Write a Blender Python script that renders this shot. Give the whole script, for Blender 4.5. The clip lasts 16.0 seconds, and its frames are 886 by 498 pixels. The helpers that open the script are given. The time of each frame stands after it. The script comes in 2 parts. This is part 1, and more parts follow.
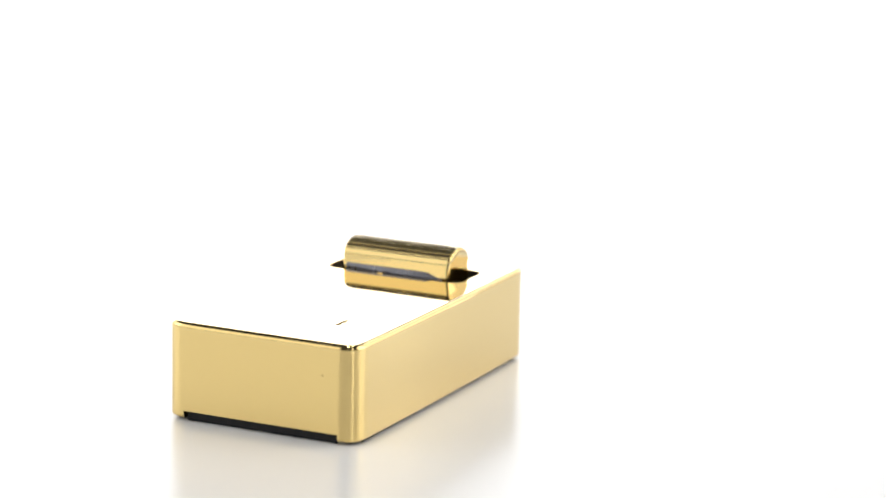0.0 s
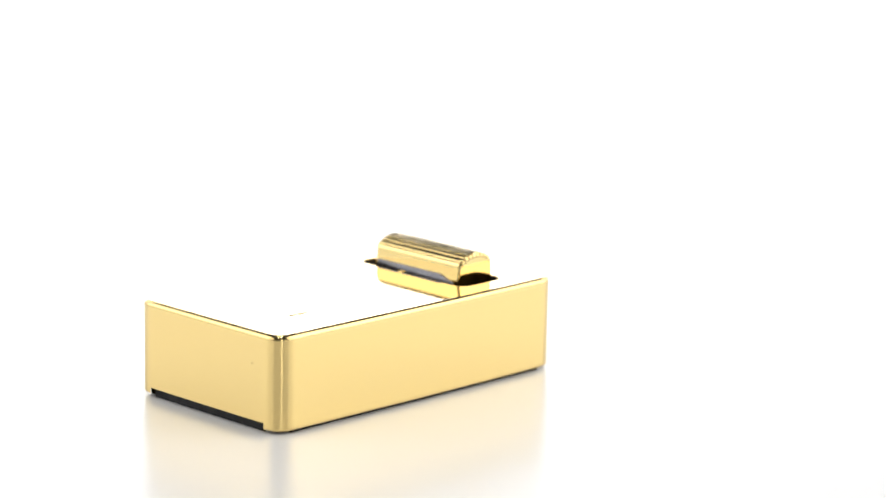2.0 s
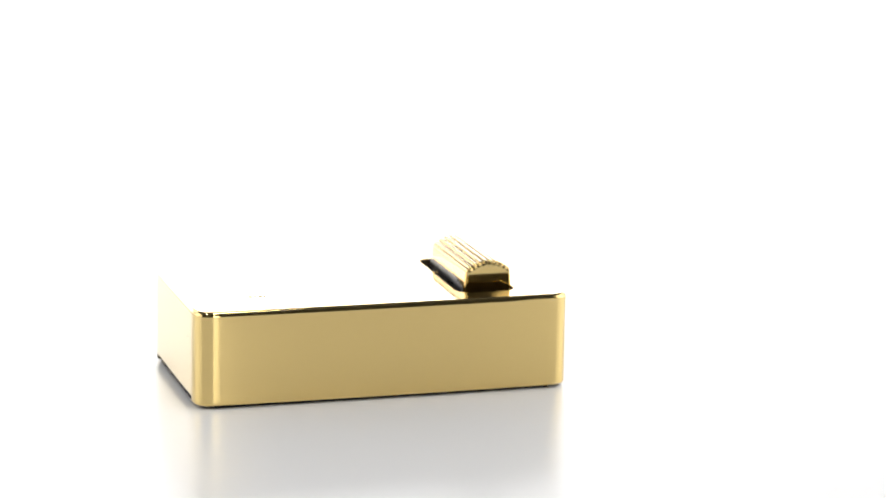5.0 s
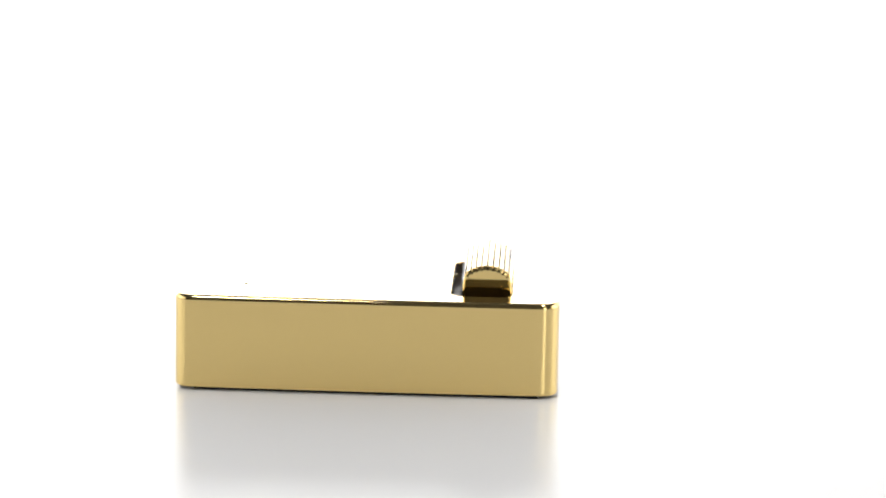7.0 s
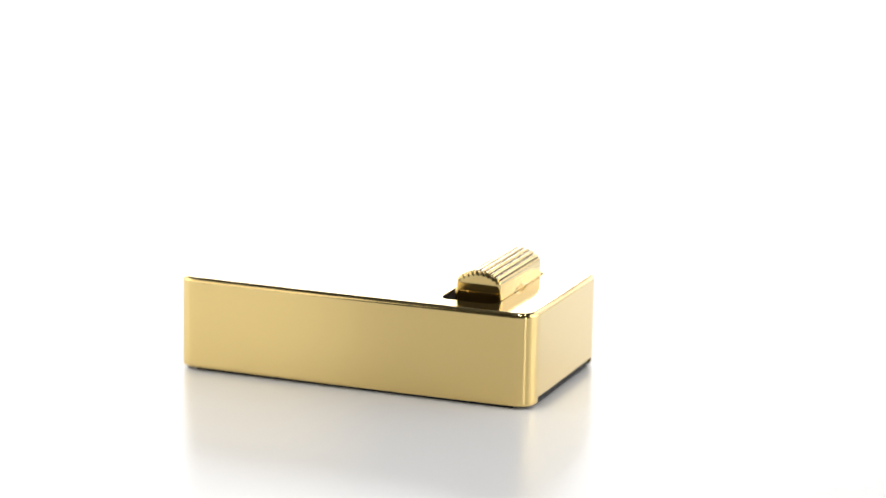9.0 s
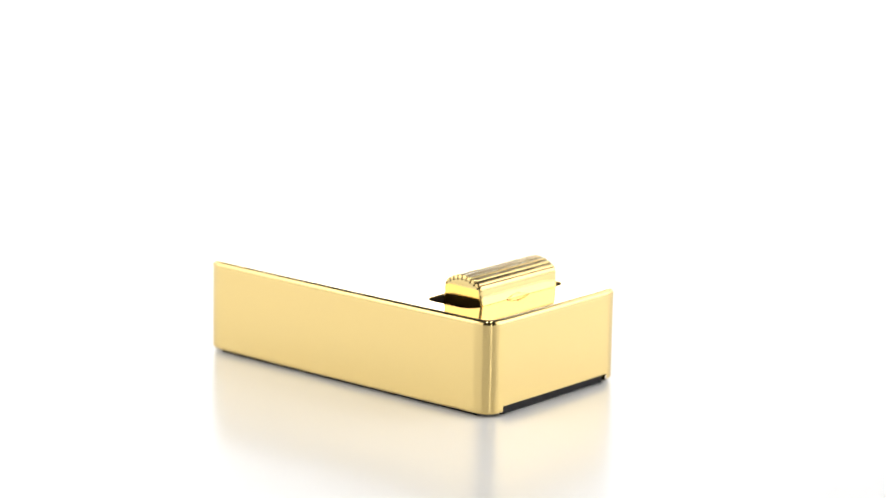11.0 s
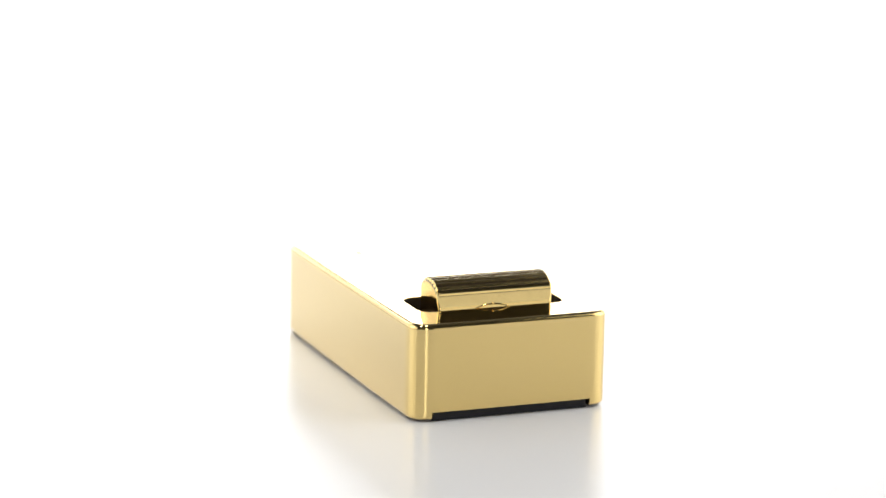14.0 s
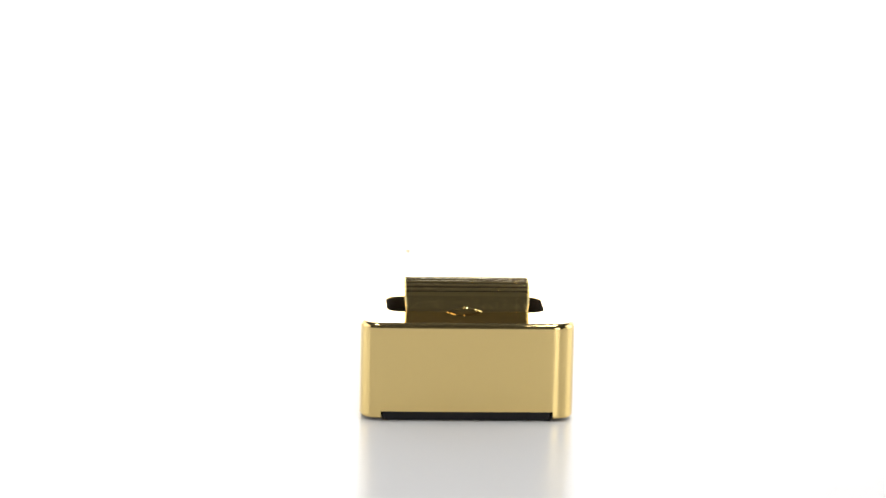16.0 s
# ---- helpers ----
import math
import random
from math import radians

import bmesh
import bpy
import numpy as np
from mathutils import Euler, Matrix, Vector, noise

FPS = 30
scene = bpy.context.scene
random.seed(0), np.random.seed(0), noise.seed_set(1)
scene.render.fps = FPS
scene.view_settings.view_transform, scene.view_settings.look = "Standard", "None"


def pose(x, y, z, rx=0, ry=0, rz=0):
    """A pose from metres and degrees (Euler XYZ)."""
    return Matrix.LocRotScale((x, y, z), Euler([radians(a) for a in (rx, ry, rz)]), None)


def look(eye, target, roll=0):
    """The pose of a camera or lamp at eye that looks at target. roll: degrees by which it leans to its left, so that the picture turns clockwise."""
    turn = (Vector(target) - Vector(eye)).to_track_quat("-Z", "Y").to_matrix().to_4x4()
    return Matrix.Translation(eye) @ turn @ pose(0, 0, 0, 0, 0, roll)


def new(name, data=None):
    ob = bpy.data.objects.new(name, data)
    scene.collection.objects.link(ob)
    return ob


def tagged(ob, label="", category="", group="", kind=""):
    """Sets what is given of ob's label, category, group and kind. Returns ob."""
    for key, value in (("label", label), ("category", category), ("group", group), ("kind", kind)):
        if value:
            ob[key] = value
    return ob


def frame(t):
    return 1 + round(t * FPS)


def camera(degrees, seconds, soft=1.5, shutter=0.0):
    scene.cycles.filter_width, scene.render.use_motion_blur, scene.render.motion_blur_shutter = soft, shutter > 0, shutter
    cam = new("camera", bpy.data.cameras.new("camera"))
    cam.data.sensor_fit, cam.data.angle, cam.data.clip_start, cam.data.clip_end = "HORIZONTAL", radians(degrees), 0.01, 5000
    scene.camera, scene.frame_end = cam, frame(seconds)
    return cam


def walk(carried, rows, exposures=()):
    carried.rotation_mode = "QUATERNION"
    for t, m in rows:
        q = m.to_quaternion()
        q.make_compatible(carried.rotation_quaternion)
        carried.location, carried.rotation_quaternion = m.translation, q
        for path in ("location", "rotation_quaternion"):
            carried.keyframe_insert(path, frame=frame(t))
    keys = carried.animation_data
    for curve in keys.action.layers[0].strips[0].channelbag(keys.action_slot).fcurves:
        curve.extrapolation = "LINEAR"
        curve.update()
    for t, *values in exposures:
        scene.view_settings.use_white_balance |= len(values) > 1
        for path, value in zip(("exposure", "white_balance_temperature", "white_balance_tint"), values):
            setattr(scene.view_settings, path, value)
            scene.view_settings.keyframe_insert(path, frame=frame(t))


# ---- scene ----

MM = 0.001
SECONDS = 16.0

# ---- camera: stands still on a tripod, half a metre from the lighter ----
EYE = (0.0, -0.48969, 0.13617)
PAN, TILT, ROLL = -0.5334, -12.9906, 1.121
cam = camera(16.962, SECONDS, soft=1.6)
cam.data.dof.use_dof = True
cam.data.dof.focus_distance = 0.487
cam.data.dof.aperture_fstop = 15.0
aim = pose(*EYE, 90 + TILT, 0, PAN) @ pose(0, 0, 0, 0, 0, ROLL)
walk(cam, [(0.0, aim), (SECONDS, aim)], exposures=[(0.0, 0.0), (SECONDS, 0.0)])

# ---- light: a glowing white backdrop and softboxes round the table, open towards the camera ----
BACKDROP_GLOW = 3.1
world = bpy.data.worlds.new("studio")
scene.world = world
world.use_nodes = True
world.node_tree.nodes["Background"].inputs["Color"].default_value = (1, 1, 1, 1)
world.node_tree.nodes["Background"].inputs["Strength"].default_value = 0.02


def softbox(name, eye, target, width, height, radiance):
    lamp = bpy.data.lights.new(name, "AREA")
    lamp.shape, lamp.size, lamp.size_y = "RECTANGLE", width, height
    lamp.energy = radiance * width * height * math.pi
    ob = new(name, lamp)
    ob.matrix_world = look(eye, target)
    return ob


softbox("softbox_side", (-0.80, -0.115, 0.46), (0.0, -0.115, 0.46), 1.39, 0.90, 1.16)
softbox("softbox_side", (0.80, 0.055, 0.61), (0.0, 0.055, 0.61), 1.05, 1.20, 1.52)
softbox("softbox_core", (-0.78, 0.0, 0.50), (0.0, 0.0, 0.50), 0.50, 0.80, 1.0)
softbox("softbox_core", (0.78, 0.05, 0.51), (0.0, 0.05, 0.51), 0.50, 0.90, 1.15)
softbox("softbox_low", (0.80, -0.76, 0.13), (0.0, -0.66, 0.13), 0.54, 0.24, 0.9)
softbox("softbox_rear", (-0.60, 0.77, 0.41), (0.0, 0.17, 0.41), 0.60, 0.80, 1.20)
softbox("softbox_rear", (0.60, 0.77, 0.41), (0.0, 0.17, 0.41), 0.60, 0.80, 1.10)
softbox("softbox_upper", (-0.50, 0.84, 0.60), (-0.50, 0.0, 0.60), 0.36, 0.38, 1.0)
softbox("softbox_upper", (0.50, 0.84, 0.60), (0.50, 0.0, 0.60), 0.36, 0.38, 1.0)
softbox("softbox_overhead", (-0.22, -0.22, 1.45), (0.0, 0.0, 0.0), 0.21, 0.19, 28.0)
softbox("softbox_overhead", (0.20, -0.05, 1.45), (0.0, -0.05, 0.0), 0.80, 0.07, 17.0)
softbox("softbox_strip", (0.205, -0.615, 0.16), (0.0, 0.0, 0.16), 0.10, 0.30, 3.4)


# ---- materials ----
def material(name):
    m = bpy.data.materials.new(name)
    m.use_nodes = True
    nt = m.node_tree
    return m, nt, nt.nodes["Principled BSDF"]


def noise_ramp(nt, scale, low, high, detail=3.0, stretch=(1, 1, 1), lo=0.25, hi=0.75):
    """A noise in object space, mapped from low to high."""
    co = nt.nodes.new("ShaderNodeTexCoord")
    mp = nt.nodes.new("ShaderNodeMapping")
    mp.inputs["Scale"].default_value = stretch
    nz = nt.nodes.new("ShaderNodeTexNoise")
    nz.inputs["Scale"].default_value = scale
    nz.inputs["Detail"].default_value = detail
    mr = nt.nodes.new("ShaderNodeMapRange")
    mr.interpolation_type = "SMOOTHERSTEP"
    mr.inputs["From Min"].default_value, mr.inputs["From Max"].default_value = lo, hi
    mr.inputs["To Min"].default_value, mr.inputs["To Max"].default_value = low, high
    nt.links.new(co.outputs["Object"], mp.inputs["Vector"])
    nt.links.new(mp.outputs["Vector"], nz.inputs["Vector"])
    nt.links.new(nz.outputs["Fac"], mr.inputs["Value"])
    return mr.outputs["Result"], nz.outputs["Fac"]


def bump(nt, b, height, distance, strength=1.0):
    n = nt.nodes.new("ShaderNodeBump")
    n.inputs["Distance"].default_value, n.inputs["Strength"].default_value = distance, strength
    nt.links.new(height, n.inputs["Height"])
    nt.links.new(n.outputs["Normal"], b.inputs["Normal"])


def gold_material(name, rough_low, rough_high, smudge_scale, wave):
    m, nt, b = material(name)
    b.inputs["Base Color"].default_value = (0.82, 0.61, 0.233, 1)
    b.inputs["Metallic"].default_value = 1.0
    b.inputs["Coat Weight"].default_value = 0.8      # clear lacquer
    b.inputs["Coat IOR"].default_value = 1.5
    b.inputs["Coat Roughness"].default_value = 0.04
    b.inputs["Roughness"].default_value = rough_low
    if smudge_scale:
        rough, _ = noise_ramp(nt, smudge_scale, rough_low, rough_high, 5.0, (1, 1, 0.7), 0.3, 0.75)
        nt.links.new(rough, b.inputs["Roughness"])
    if wave:
        _, fac = noise_ramp(nt, 60.0, 0, 1, 1.0)
        bump(nt, b, fac, wave, 1.0)
    return m


GOLD = gold_material("polished_gold", 0.035, 0.035, 0.0, 0.000035)
GOLD_HANDLED = gold_material("handled_gold", 0.03, 0.085, 1500.0, 0.0)

# matte dark brown of the groove strips and the nick
DARK_BROWN, nt, b = material("dark_brown_matte")
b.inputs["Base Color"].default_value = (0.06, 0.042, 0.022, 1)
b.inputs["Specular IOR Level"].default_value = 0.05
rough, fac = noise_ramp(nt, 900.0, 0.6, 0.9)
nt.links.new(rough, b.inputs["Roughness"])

RUBBER, nt, b = material("black_rubber")
b.inputs["Specular IOR Level"].default_value = 0.25
b.inputs["Base Color"].default_value = (0.012, 0.012, 0.014, 1)
rough, fac = noise_ramp(nt, 900.0, 0.45, 0.65)
nt.links.new(rough, b.inputs["Roughness"])
bump(nt, b, fac, 0.00003)

WELL, nt, b = material("dark_bronze")
b.inputs["Base Color"].default_value = (0.055, 0.040, 0.026, 1)
b.inputs["Metallic"].default_value = 0.3
rough, fac = noise_ramp(nt, 700.0, 0.3, 0.5)
nt.links.new(rough, b.inputs["Roughness"])

ENGRAVING, nt, b = material("engraving")
b.inputs["Base Color"].default_value = (0.025, 0.02, 0.012, 1)
b.inputs["Metallic"].default_value = 0.0
b.inputs["Roughness"].default_value = 0.9
b.inputs["Specular IOR Level"].default_value = 0.0

STEEL, nt, b = material("dark_steel")
b.inputs["Base Color"].default_value = (0.22, 0.22, 0.245, 1)
b.inputs["Metallic"].default_value = 1.0
rough, fac = noise_ramp(nt, 800.0, 0.26, 0.40)
nt.links.new(rough, b.inputs["Roughness"])

ACRYLIC, nt, b = material("white_acrylic")
b.inputs["Base Color"].default_value = (0.855, 0.85, 0.845, 1)
b.inputs["IOR"].default_value = 1.5
b.inputs["Specular IOR Level"].default_value = 0.9
b.inputs["Roughness"].default_value = 0.27
_, fine = noise_ramp(nt, 900.0, 0, 1)
bump(nt, b, fine, 0.000004)

PAPER, nt, b = material("glowing_white_paper")
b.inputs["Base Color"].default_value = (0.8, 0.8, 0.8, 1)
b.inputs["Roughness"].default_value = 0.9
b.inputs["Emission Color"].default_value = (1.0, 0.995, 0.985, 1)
# the paper itself emits, in place of lamps on it: strongest low in its middle, falling off sideways and upwards
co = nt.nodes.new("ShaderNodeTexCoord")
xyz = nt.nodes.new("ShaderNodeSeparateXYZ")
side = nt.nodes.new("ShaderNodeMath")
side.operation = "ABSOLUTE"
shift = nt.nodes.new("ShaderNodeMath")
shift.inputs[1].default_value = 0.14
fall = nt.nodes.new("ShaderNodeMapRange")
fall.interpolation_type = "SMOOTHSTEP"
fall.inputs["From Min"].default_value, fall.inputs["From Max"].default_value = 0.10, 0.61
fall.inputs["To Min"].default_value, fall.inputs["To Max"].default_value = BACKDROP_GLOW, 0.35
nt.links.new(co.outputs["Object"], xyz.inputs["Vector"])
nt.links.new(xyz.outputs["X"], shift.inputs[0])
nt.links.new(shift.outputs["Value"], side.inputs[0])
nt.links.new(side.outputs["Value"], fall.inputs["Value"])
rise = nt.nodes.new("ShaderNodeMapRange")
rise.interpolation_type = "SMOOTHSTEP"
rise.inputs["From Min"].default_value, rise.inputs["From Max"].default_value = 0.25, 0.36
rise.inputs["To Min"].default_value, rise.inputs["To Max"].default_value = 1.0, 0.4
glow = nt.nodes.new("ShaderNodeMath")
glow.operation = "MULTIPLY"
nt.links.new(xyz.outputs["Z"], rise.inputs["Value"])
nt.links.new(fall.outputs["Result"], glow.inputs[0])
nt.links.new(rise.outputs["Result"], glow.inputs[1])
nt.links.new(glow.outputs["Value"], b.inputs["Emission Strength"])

WALL, nt, b = material("grey_studio_wall")
tone, fac = noise_ramp(nt, 3.0, 0.13, 0.19)
mix = nt.nodes.new("ShaderNodeCombineColor")
for k in ("Red", "Green", "Blue"):
    nt.links.new(tone, mix.inputs[k])
nt.links.new(mix.outputs["Color"], b.inputs["Base Color"])
b.inputs["Roughness"].default_value = 0.9


# ---- mesh helpers ----
def mesh_from(name, bm, mat, smooth_angle=None):
    me = bpy.data.meshes.new(name)
    bm.to_mesh(me)
    bm.free()
    me.materials.append(mat)
    if smooth_angle is not None:
        me.shade_smooth()
        me.set_sharp_from_angle(angle=radians(smooth_angle))
    return me


def part(name, bm, mat, parent, label="", smooth_angle=None):
    ob = new(name, mesh_from(name, bm, mat, smooth_angle))
    ob.parent = parent
    return tagged(ob, label=label)


def box(bm, lo, hi, bevel=0.0, segments=2):
    r = bmesh.ops.create_cube(bm, size=1.0)
    bmesh.ops.scale(bm, vec=[h - l for l, h in zip(lo, hi)], verts=r["verts"])
    bmesh.ops.translate(bm, vec=[(h + l) / 2 for l, h in zip(lo, hi)], verts=r["verts"])
    if bevel:
        edges = list({e for v in r["verts"] for e in v.link_edges})
        bmesh.ops.bevel(bm, geom=edges, offset=bevel, segments=segments, profile=0.5, affect="EDGES")
    return bm


def rounded_rect(x0, x1, y0, y1, r, steps=10, power=2.0):
    """Counter-clockwise outline with outward normals.
    A power above 2 lets the corners run softly into the flats."""
    out = []
    corners = [(x1 - r, y1 - r, 0), (x0 + r, y1 - r, 90), (x0 + r, y0 + r, 180), (x1 - r, y0 + r, 270)]
    for i, (cx, cy, a0) in enumerate(corners):
        turn = [(1, 0), (0, 1), (-1, 0), (0, -1)][i]
        for k in range(steps + 1):
            f = k / steps
            a = radians(90 * (f - math.sin(2 * math.pi * f) / (2 * math.pi) if power > 2 else f))
            p = math.atan(math.tan(min(a, radians(89.9999))) ** (power / (2 * (power - 1))))
            u, v = math.cos(p) ** (2 / power), math.sin(p) ** (2 / power)
            nu, nv = math.cos(a), math.sin(a)
            out.append((cx + r * (u * turn[0] - v * turn[1]), cy + r * (u * turn[1] + v * turn[0]),
                        nu * turn[0] - nv * turn[1], nu * turn[1] + nv * turn[0]))
    return out


# ---- setting ----
def slab(name, lo, hi, mat, label, category):
    bm = box(bmesh.new(), lo, hi)
    ob = new(name, mesh_from(name, bm, mat))
    return tagged(ob, label=label, category=category, kind="structure")


slab("table", (-1.2, -0.27, -0.749), (1.2, 0.95, 0.0), ACRYLIC, "glossy white acrylic shooting table mirroring the lighter softly", "table")
slab("backdrop", (-0.82, 0.86, 0.001), (0.82, 0.88, 0.34), PAPER, "plain white studio backdrop, glowing by itself in place of lamplight", "backdrop")
slab("floor", (-1.6, -1.6, -0.77), (1.6, 1.0, -0.75), WALL, "plain grey studio floor", "floor")
slab("wall_north", (-1.6, 1.001, -0.77), (1.6, 1.05, 1.8), WALL, "plain grey studio wall behind the backdrop", "wall")
slab("wall_south", (-1.6, -1.65, -0.77), (1.6, -1.601, 1.8), WALL, "plain grey studio wall", "wall")
slab("wall_west", (-1.65, -1.65, -0.77), (-1.601, 1.05, 1.8), WALL, "plain grey studio wall", "wall")
slab("wall_east", (1.601, -1.65, -0.77), (1.65, 1.05, 1.8), WALL, "plain grey studio wall", "wall")
slab("ceiling", (-1.65, -1.65, 1.801), (1.65, 1.05, 1.85), WALL, "plain grey studio ceiling", "ceiling")


# ---- lighter ----
LENGTH, WIDTH, HEIGHT = 64.7 * MM, 35.1 * MM, 15.97 * MM
SLOT = (13.9 * MM, 24.26 * MM, -12.95 * MM, 12.95 * MM)
PAD_Y, NOTCH_Y, NOTCH_Z = 13.7 * MM, 14.1 * MM, 1.25 * MM
LIFT = 0.40 * MM         # the pad holds the case clear of the table


def bowed_outline(r, power, bow_side, bow_end):
    """Plan of the case: rounded corners, and sides that swell slightly outwards in their middles."""
    plan = []
    corners = rounded_rect(-LENGTH / 2, LENGTH / 2, -WIDTH / 2, WIDTH / 2, r, 34, power)
    for p, q in zip(corners, corners[1:] + corners[:1]):
        plan.append(p)
        cuts = int(math.hypot(q[0] - p[0], q[1] - p[1]) / (1.5 * MM))
        plan += [(p[0] + (q[0] - p[0]) * k / (cuts + 1), p[1] + (q[1] - p[1]) * k / (cuts + 1), p[2], p[3]) for k in range(1, cuts + 1)]
    out = []
    for x, y, nx, ny in plan:
        u, v = 2 * x / LENGTH, 2 * y / WIDTH
        sx, sy = math.copysign(1, x), math.copysign(1, y)
        mx = nx + ny * sy * bow_side * 4 * u / LENGTH
        my = ny + nx * sx * bow_end * 4 * v / WIDTH
        size = math.hypot(mx, my)
        out.append((x + sx * bow_end * (0.7 - v * v), y + sy * bow_side * (0.7 - u * u), mx / size, my / size))
    return out


def build_case(parent):
    """Rounded shell: fillet at floor and top, notched at the bottom of both ends, with an open slot in the top."""
    r_top, r_low, z_low = 0.82 * MM, 0.55 * MM, 0.02 * MM
    outline = bowed_outline(4.5 * MM, 3.4, 0.30 * MM, 0.12 * MM)
    n = len(outline)
    levels = []          # inset, z, outward share, upward share
    for k in range(5):
        a = radians(90 * (1 - k / 4))
        levels.append((r_low * (1 - math.cos(a)), z_low + r_low * (1 - math.sin(a)), math.cos(a), -math.sin(a)))
    levels.append((0, NOTCH_Z, 1, 0))
    for k in range(13):
        a = radians(90 * k / 12)
        levels.append((r_top * (1 - math.cos(a)), HEIGHT - r_top * (1 - math.sin(a)), math.cos(a), math.sin(a)))
    bm = bmesh.new()
    normals = []

    def vert(co, no):
        normals.append(no)
        return bm.verts.new(co)

    rings = [[vert((x - nx * i, y - ny * i, z), (nx * o, ny * o, u)) for x, y, nx, ny in outline] for i, z, o, u in levels]
    notch = [abs(outline[k][0]) > LENGTH / 2 - 0.3 * MM and max(abs(outline[k][1]), abs(outline[(k + 1) % n][1])) <= NOTCH_Y for k in range(n)]
    for j in range(len(rings) - 1):
        for k in range(n):
            if j < 5 and notch[k]:
                continue
            q = (k + 1) % n
            bm.faces.new((rings[j][k], rings[j][q], rings[j + 1][q], rings[j + 1][k]))
    # notch ceiling and cheeks
    for k in range(n):
        if not notch[k]:
            continue
        s = 1 if outline[k][0] > 0 else -1
        (xo, y0), (xq, y1) = outline[k][:2], outline[(k + 1) % n][:2]
        xi = s * (LENGTH / 2 - 1.6 * MM)
        bm.faces.new([vert(c, (0, 0, -1)) for c in ((xo, y0, NOTCH_Z), (xi, y0, NOTCH_Z), (xi, y1, NOTCH_Z), (xq, y1, NOTCH_Z))])
        for beside, x, y in ((k - 1, xo, y0), ((k + 1) % n, xq, y1)):
            if notch[beside]:
                continue
            no = (0, -1 if y > 0 else 1, 0)
            bm.faces.new([vert(c, no) for c in ((x, y, NOTCH_Z), (xi, y, NOTCH_Z), (xi, y, z_low), (x - s * 0.3 * MM, y, z_low))])
    # slot rim
    rim = rounded_rect(*SLOT, 2.3 * MM, 10)
    edge = 0.12 * MM
    rows = []
    for k in range(5):
        a = radians(90 * k / 4)
        rows.append([vert((x + nx * edge * (1 - math.sin(a)), y + ny * edge * (1 - math.sin(a)), HEIGHT - edge * (1 - math.cos(a))),
                          (-nx * math.sin(a), -ny * math.sin(a), math.cos(a))) for x, y, nx, ny in rim])
    m = len(rim)
    for j in range(4):
        for k in range(m):
            q = (k + 1) % m
            bm.faces.new((rows[j][k], rows[j][q], rows[j + 1][q], rows[j + 1][k]))
    top = rings[-1]
    loops = [bm.edges.get((l[k], l[(k + 1) % len(l)])) for l in (top, rows[0]) for k in range(len(l))]
    bmesh.ops.triangle_fill(bm, use_beauty=True, edges=loops, normal=(0, 0, 1))
    bm.verts.index_update()
    bmesh.ops.recalc_face_normals(bm, faces=bm.faces)
    me = mesh_from("case", bm, GOLD)
    me.shade_smooth()
    me.normals_split_custom_set_from_vertices([Vector(v).normalized() for v in normals])
    ob = new("case", me)
    ob.parent = parent
    return ob


def build_well(parent):
    """Dark recess under the slot."""
    bm = bmesh.new()
    rim = rounded_rect(*SLOT, 2.3 * MM, 10)
    rows = [[bm.verts.new((x, y, z)) for x, y, _, _ in rim] for z in (HEIGHT - 0.12 * MM, HEIGHT - 2.4 * MM)]
    m = len(rim)
    for k in range(m):
        q = (k + 1) % m
        bm.faces.new((rows[0][k], rows[1][k], rows[1][q], rows[0][q]))
    bm.faces.new(rows[1])
    return part("slot_well", bm, WELL, parent, "dark bronze recess round the button")


BUTTON = (15.75 * MM, 24.16 * MM, -10.0 * MM, 10.3 * MM)
DRAFT = 0.23 * MM        # the button narrows upwards
BUTTON_BASE, SHOULDER, CREST = HEIGHT - 2.3 * MM, 18.9 * MM, 20.75 * MM


def button_profile(depth=1.0):
    """Cross-section in x and z: upright sides, rounded shoulders and an arched top with eight convex ribs.
    depth: 1 for full ribs, 0 where they have run out at the ends.
    Returns the points and the numbers of the strips that line the grooves."""
    x0, x1 = BUTTON[0], BUTTON[1]
    half, rise = (x1 - x0) / 2, CREST - SHOULDER
    radius = (half * half + rise * rise) / (2 * rise)
    cx, cz = (x0 + x1) / 2, CREST - radius
    reach = math.asin(half / radius)
    ribbed = reach * 0.86
    low = SHOULDER - 0.55 * MM
    end = (cx + (radius - 0.05 * MM) * math.sin(ribbed), cz + (radius - 0.05 * MM) * math.cos(ribbed))
    slope = DRAFT / (low - HEIGHT)

    def flat(z):
        return x1 - slope * (z - HEIGHT)

    knee = (flat(SHOULDER + 0.02 * MM), SHOULDER + 0.02 * MM)
    flank = [(flat(z), z) for z in (BUTTON_BASE, HEIGHT, low - 0.06 * MM)]
    for k in range(8):
        u = k / 8
        flank.append(tuple((1 - u) ** 2 * p + 2 * u * (1 - u) * q + u * u * r for p, q, r in zip((flat(low), low), knee, end)))
    top, ribs, steps = [], 8, 14
    for i in range(ribs):
        for k in range(steps + (i == ribs - 1)):
            u = 2 * k / steps - 1
            a = ribbed - 2 * ribbed * (i + k / steps) / ribs
            r = radius - 0.38 * MM * depth * (1 - math.sqrt(max(0.0, 1 - u * u))) - 0.22 * MM * (1 - depth)
            top.append((cx + r * math.sin(a), cz + r * math.cos(a)))
    first = len(flank)
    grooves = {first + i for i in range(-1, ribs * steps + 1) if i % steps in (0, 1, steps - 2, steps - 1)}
    return flank + top + [(2 * cx - x, z) for x, z in reversed(flank)], grooves


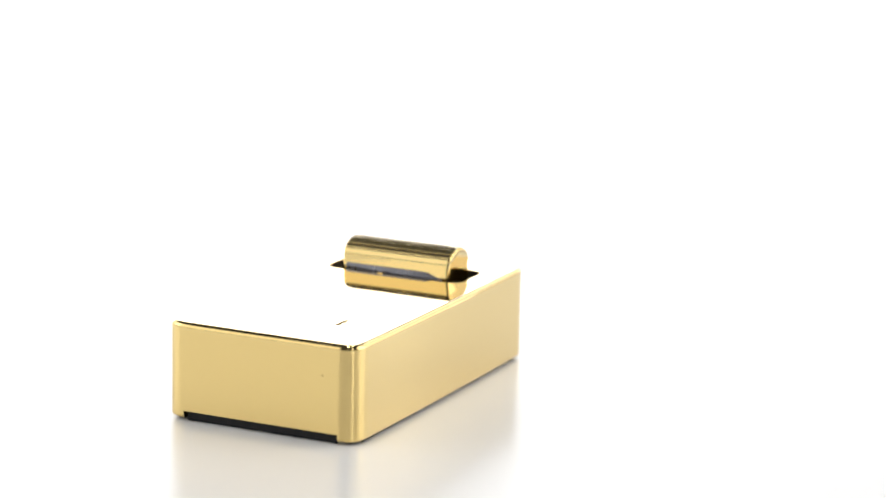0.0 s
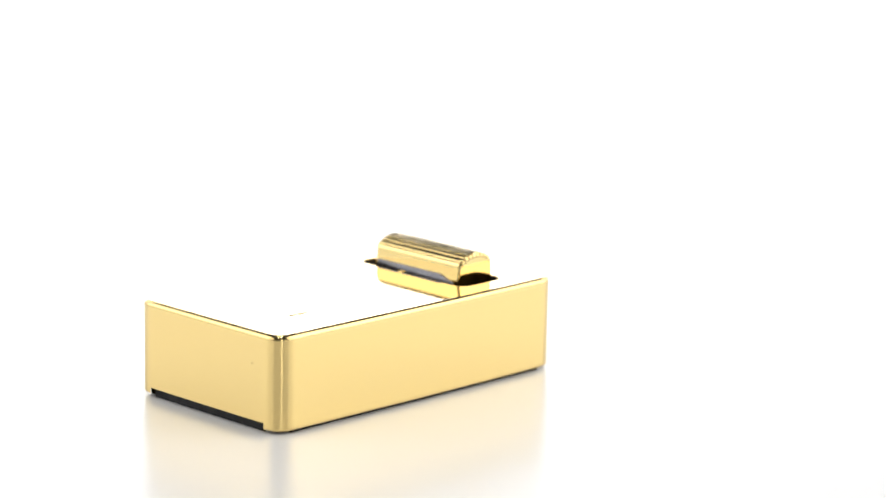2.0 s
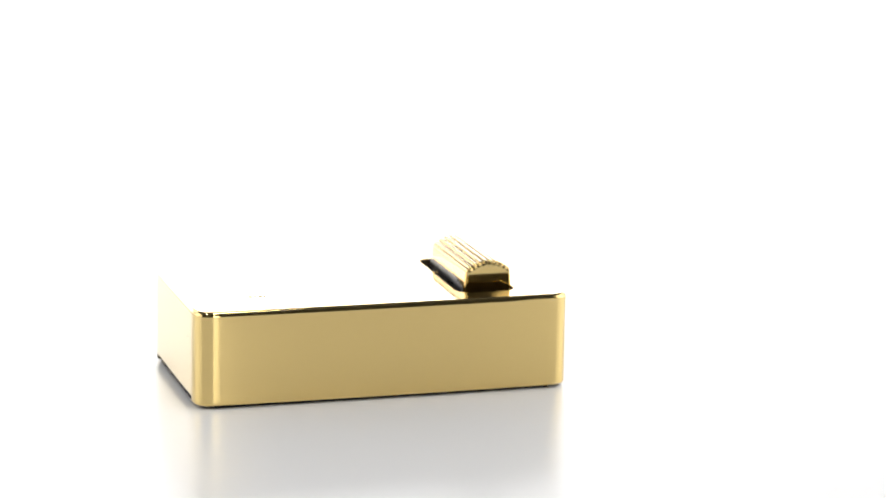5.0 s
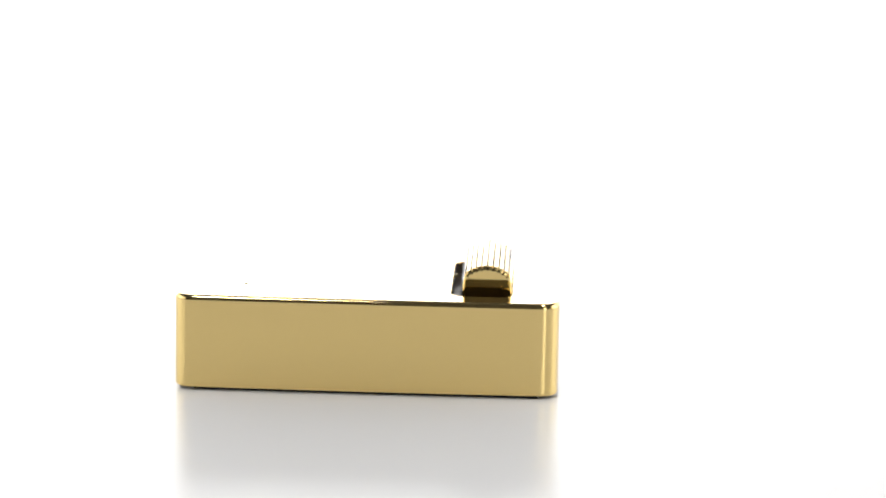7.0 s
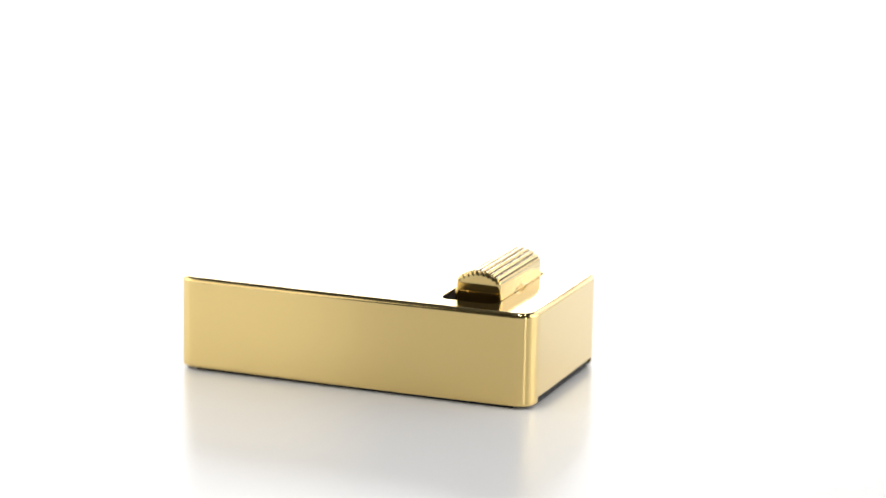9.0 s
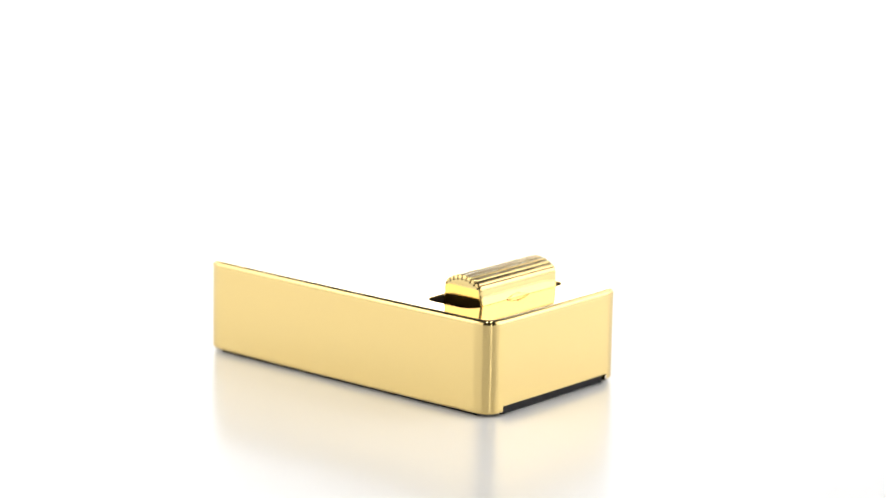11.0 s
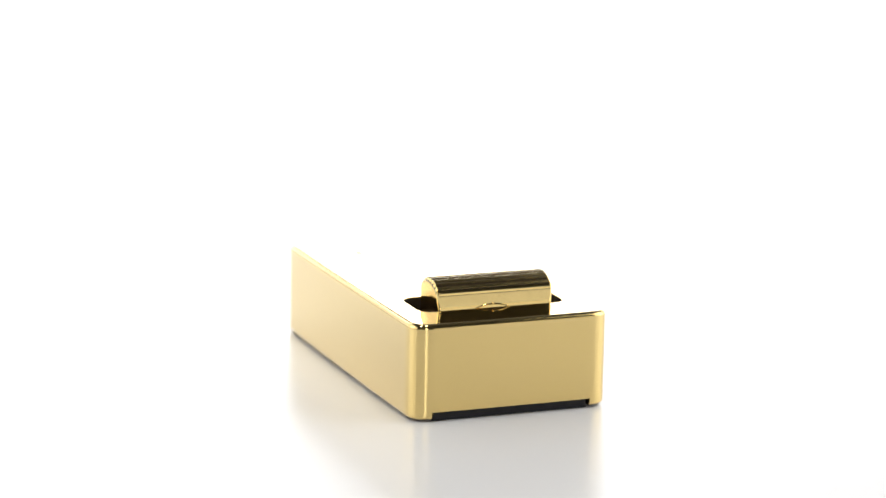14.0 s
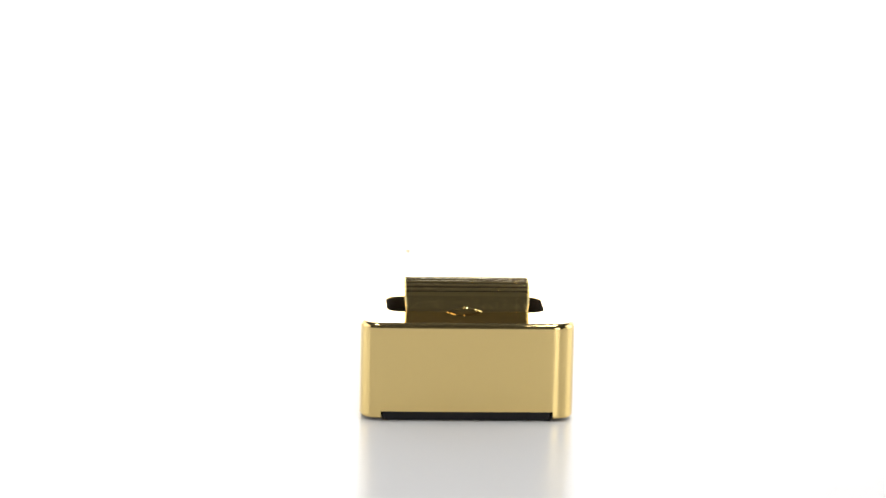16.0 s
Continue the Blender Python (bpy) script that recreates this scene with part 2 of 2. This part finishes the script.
def build_button(parent):
    prof, grooves = button_profile()
    cx, cz = (BUTTON[0] + BUTTON[1]) / 2, BUTTON_BASE
    hx, hz = (BUTTON[1] - BUTTON[0]) / 2, CREST - BUTTON_BASE
    side, crown, run = 0.40 * MM, 0.65 * MM, 0.42 * MM      # rounding at both ends: inwards, downwards, along
    bm = bmesh.new()
    rows = []
    stations = [(1.12, BUTTON[2]), (1.04, BUTTON[2])]
    for k in range(8):
        a = radians(90 * k / 7)
        stations.append((1 - math.sin(a), BUTTON[2] + run * (1 - math.cos(a))))
    stations += [(0.0, BUTTON[2] + run + 0.04 * MM), (0.0, BUTTON[2] + run + 0.12 * MM)]
    stations += [(i, BUTTON[2] + BUTTON[3] - y) for i, y in reversed(stations)]
    for inset, y in stations:
        ring = button_profile(max(0.0, 1 - 1.15 * inset))[0]
        lean = math.copysign(math.tan(radians(3.0)), y)      # the ends overhang a little
        rows.append([bm.verts.new((cx + (x - cx) * (1 - inset * side / hx), y + lean * (z - HEIGHT), cz + (z - cz) * (1 - inset * crown / hz)))
                     for x, z in ring])
    for a, c in zip(rows, rows[1:]):
        for k in range(len(prof) - 1):
            f = bm.faces.new((a[k], a[k + 1], c[k + 1], c[k]))
            # strips along the grooves take the dark brown, clear of both ends
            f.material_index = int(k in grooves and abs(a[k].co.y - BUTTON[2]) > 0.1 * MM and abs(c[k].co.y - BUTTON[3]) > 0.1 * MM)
    bm.faces.new(rows[0])
    bm.faces.new(rows[-1])
    bmesh.ops.recalc_face_normals(bm, faces=bm.faces)
    ob = part("button", bm, GOLD_HANDLED, parent, "ribbed arched gold thumb button, finely smudged", 28)
    ob.data.materials.append(DARK_BROWN)
    # half-lens catch at the foot of the outer side, mirrored by the top into a whole lens
    bm = bmesh.new()
    bead, rows = 0.13 * MM, []
    for k in range(25):
        u = -1 + 2 * k / 24
        y, h = (-0.35 + 3.0 * u) * MM, 0.62 * MM * (1 - u * u)
        rows.append([bm.verts.new((BUTTON[1] - 0.06 * h + bead * math.cos(a), y, HEIGHT + h + bead * math.sin(a)))
                     for a in (2 * math.pi * i / 10 for i in range(10))])
    for a, c in zip(rows, rows[1:]):
        for k in range(10):
            q = (k + 1) % 10
            bm.faces.new((a[k], a[q], c[q], c[k]))
    r = bmesh.ops.create_icosphere(bm, subdivisions=2, radius=0.19 * MM)
    bmesh.ops.translate(bm, vec=(BUTTON[1], -0.35 * MM, HEIGHT + 0.64 * MM), verts=r["verts"])
    bmesh.ops.recalc_face_normals(bm, faces=bm.faces)
    part("catch", bm, GOLD_HANDLED, ob, "lens-shaped rim at the button's foot", 30)
    # small rounded tab across the gap on the inner side
    bm = bmesh.new()
    rows = []
    for x in (SLOT[0] - 0.05 * MM, SLOT[0] + 0.1 * MM, SLOT[0] + 0.75 * MM):
        rows.append([bm.verts.new((x, (2.1 + 0.6 * math.cos(a)) * MM, HEIGHT + (0.26 * math.sin(a) - 0.10) * MM))
                     for a in (math.pi * i / 12 for i in range(13))])
    for a, c in zip(rows, rows[1:]):
        for k in range(12):
            bm.faces.new((a[k], a[k + 1], c[k + 1], c[k]))
    bm.faces.new(rows[0])
    bm.faces.new(rows[-1])
    bmesh.ops.recalc_face_normals(bm, faces=bm.faces)
    part("tab", bm, GOLD_HANDLED, ob, "small rounded gold tab in the gap", 40)
    return ob


def build_side_plate(parent):
    """Thin steel plate at the foot of the button's inner side, its front end swept down."""
    x0, x1, top, low = BUTTON[0] - 0.22 * MM, BUTTON[0] + 0.10 * MM, HEIGHT + 0.85 * MM, HEIGHT - 2.2 * MM
    outline = [(9.6 * MM, low), (9.6 * MM, top - 0.2 * MM), (9.4 * MM, top), (-5.4 * MM, top)]
    for k in range(1, 11):
        u = k / 10
        outline.append(((-5.4 - 3.4 * u) * MM, top - 0.9 * MM * (3 * u * u - 2 * u ** 3)))
    outline.append((-9.4 * MM, low))
    bm = bmesh.new()
    faces = []
    for x in (x0, x1):
        faces.append([bm.verts.new((x, y, z)) for y, z in outline])
    for k in range(len(outline)):
        q = (k + 1) % len(outline)
        bm.faces.new((faces[0][k], faces[0][q], faces[1][q], faces[1][k]))
    bm.faces.new(faces[0])
    bm.faces.new(faces[1])
    bmesh.ops.recalc_face_normals(bm, faces=bm.faces)
    rim = [e for e in bm.edges if all(abs(v.co.x - x0) < 1e-7 for v in e.verts)]
    bmesh.ops.bevel(bm, geom=rim, offset=0.08 * MM, segments=2, profile=0.5, affect="EDGES")
    return part("side_plate", bm, STEEL, parent, "dark satin steel plate along the button's foot", 35)


def build_pad(parent):
    """Flat pad on which the case stands, reaching close to each side but not into the corners."""
    bm = box(bmesh.new(), (-LENGTH / 2 + 0.65 * MM, -PAD_Y, -LIFT), (LENGTH / 2 - 0.65 * MM, PAD_Y, 1.22 * MM), 0.12 * MM)
    box(bm, (-LENGTH / 2 + 3.4 * MM, -WIDTH / 2 + 0.75 * MM, -LIFT), (LENGTH / 2 - 3.4 * MM, WIDTH / 2 - 0.75 * MM, 0.7 * MM), 0.12 * MM)
    return part("base_pad", bm, RUBBER, parent, "black rubber pad under the case")


def build_lettering(parent):
    """Small engraved mark, too fine to read: short bars."""
    bm = bmesh.new()
    for k, (w, h) in enumerate(((0.60, 1.0), (0.50, 0.8), (0.62, 1.0), (0.50, 0.9), (0.40, 0.8))):
        x, y = (-21.3 + 0.82 * k) * MM, -8.1 * MM
        box(bm, (x, y - h / 2 * MM, HEIGHT - 0.05 * MM), (x + w * MM, y + h / 2 * MM, HEIGHT + 0.012 * MM))
    return part("engraved_mark", bm, ENGRAVING, parent, "tiny engraved mark on the mirror top")


def build_nick(parent):
    """Tiny dark nick in the polish of one end."""
    bm = bmesh.new()
    r = bmesh.ops.create_icosphere(bm, subdivisions=2, radius=1.0)
    bmesh.ops.scale(bm, vec=(0.015 * MM, 0.06 * MM, 0.14 * MM), verts=r["verts"])
    bmesh.ops.translate(bm, vec=(-LENGTH / 2 - 0.035 * MM, -11.3 * MM, 10.6 * MM), verts=r["verts"])
    return part("nick", bm, DARK_BROWN, parent, "tiny dark nick in the polish", 60)


lighter = tagged(new("lighter"), "polished gold rectangular lighter with ribbed button, lying on white acrylic", "lighter")
build_case(lighter)
build_well(lighter)
build_side_plate(build_button(lighter))
build_pad(lighter)
build_lettering(lighter)
build_nick(lighter)


# ---- the lighter turns steadily about an upright axis beside its middle ----
TURN_START, TURN_RATE = 63.95, -9.4794
AXIS = (7.741 * MM, -7.770 * MM)


def turned(t):
    return pose(0, 0, 0, 0, 0, TURN_START + TURN_RATE * t) @ pose(-AXIS[0], -AXIS[1], LIFT)


def motions():
    walk(lighter, [(k * 0.5, turned(k * 0.5)) for k in range(33)])


motions()
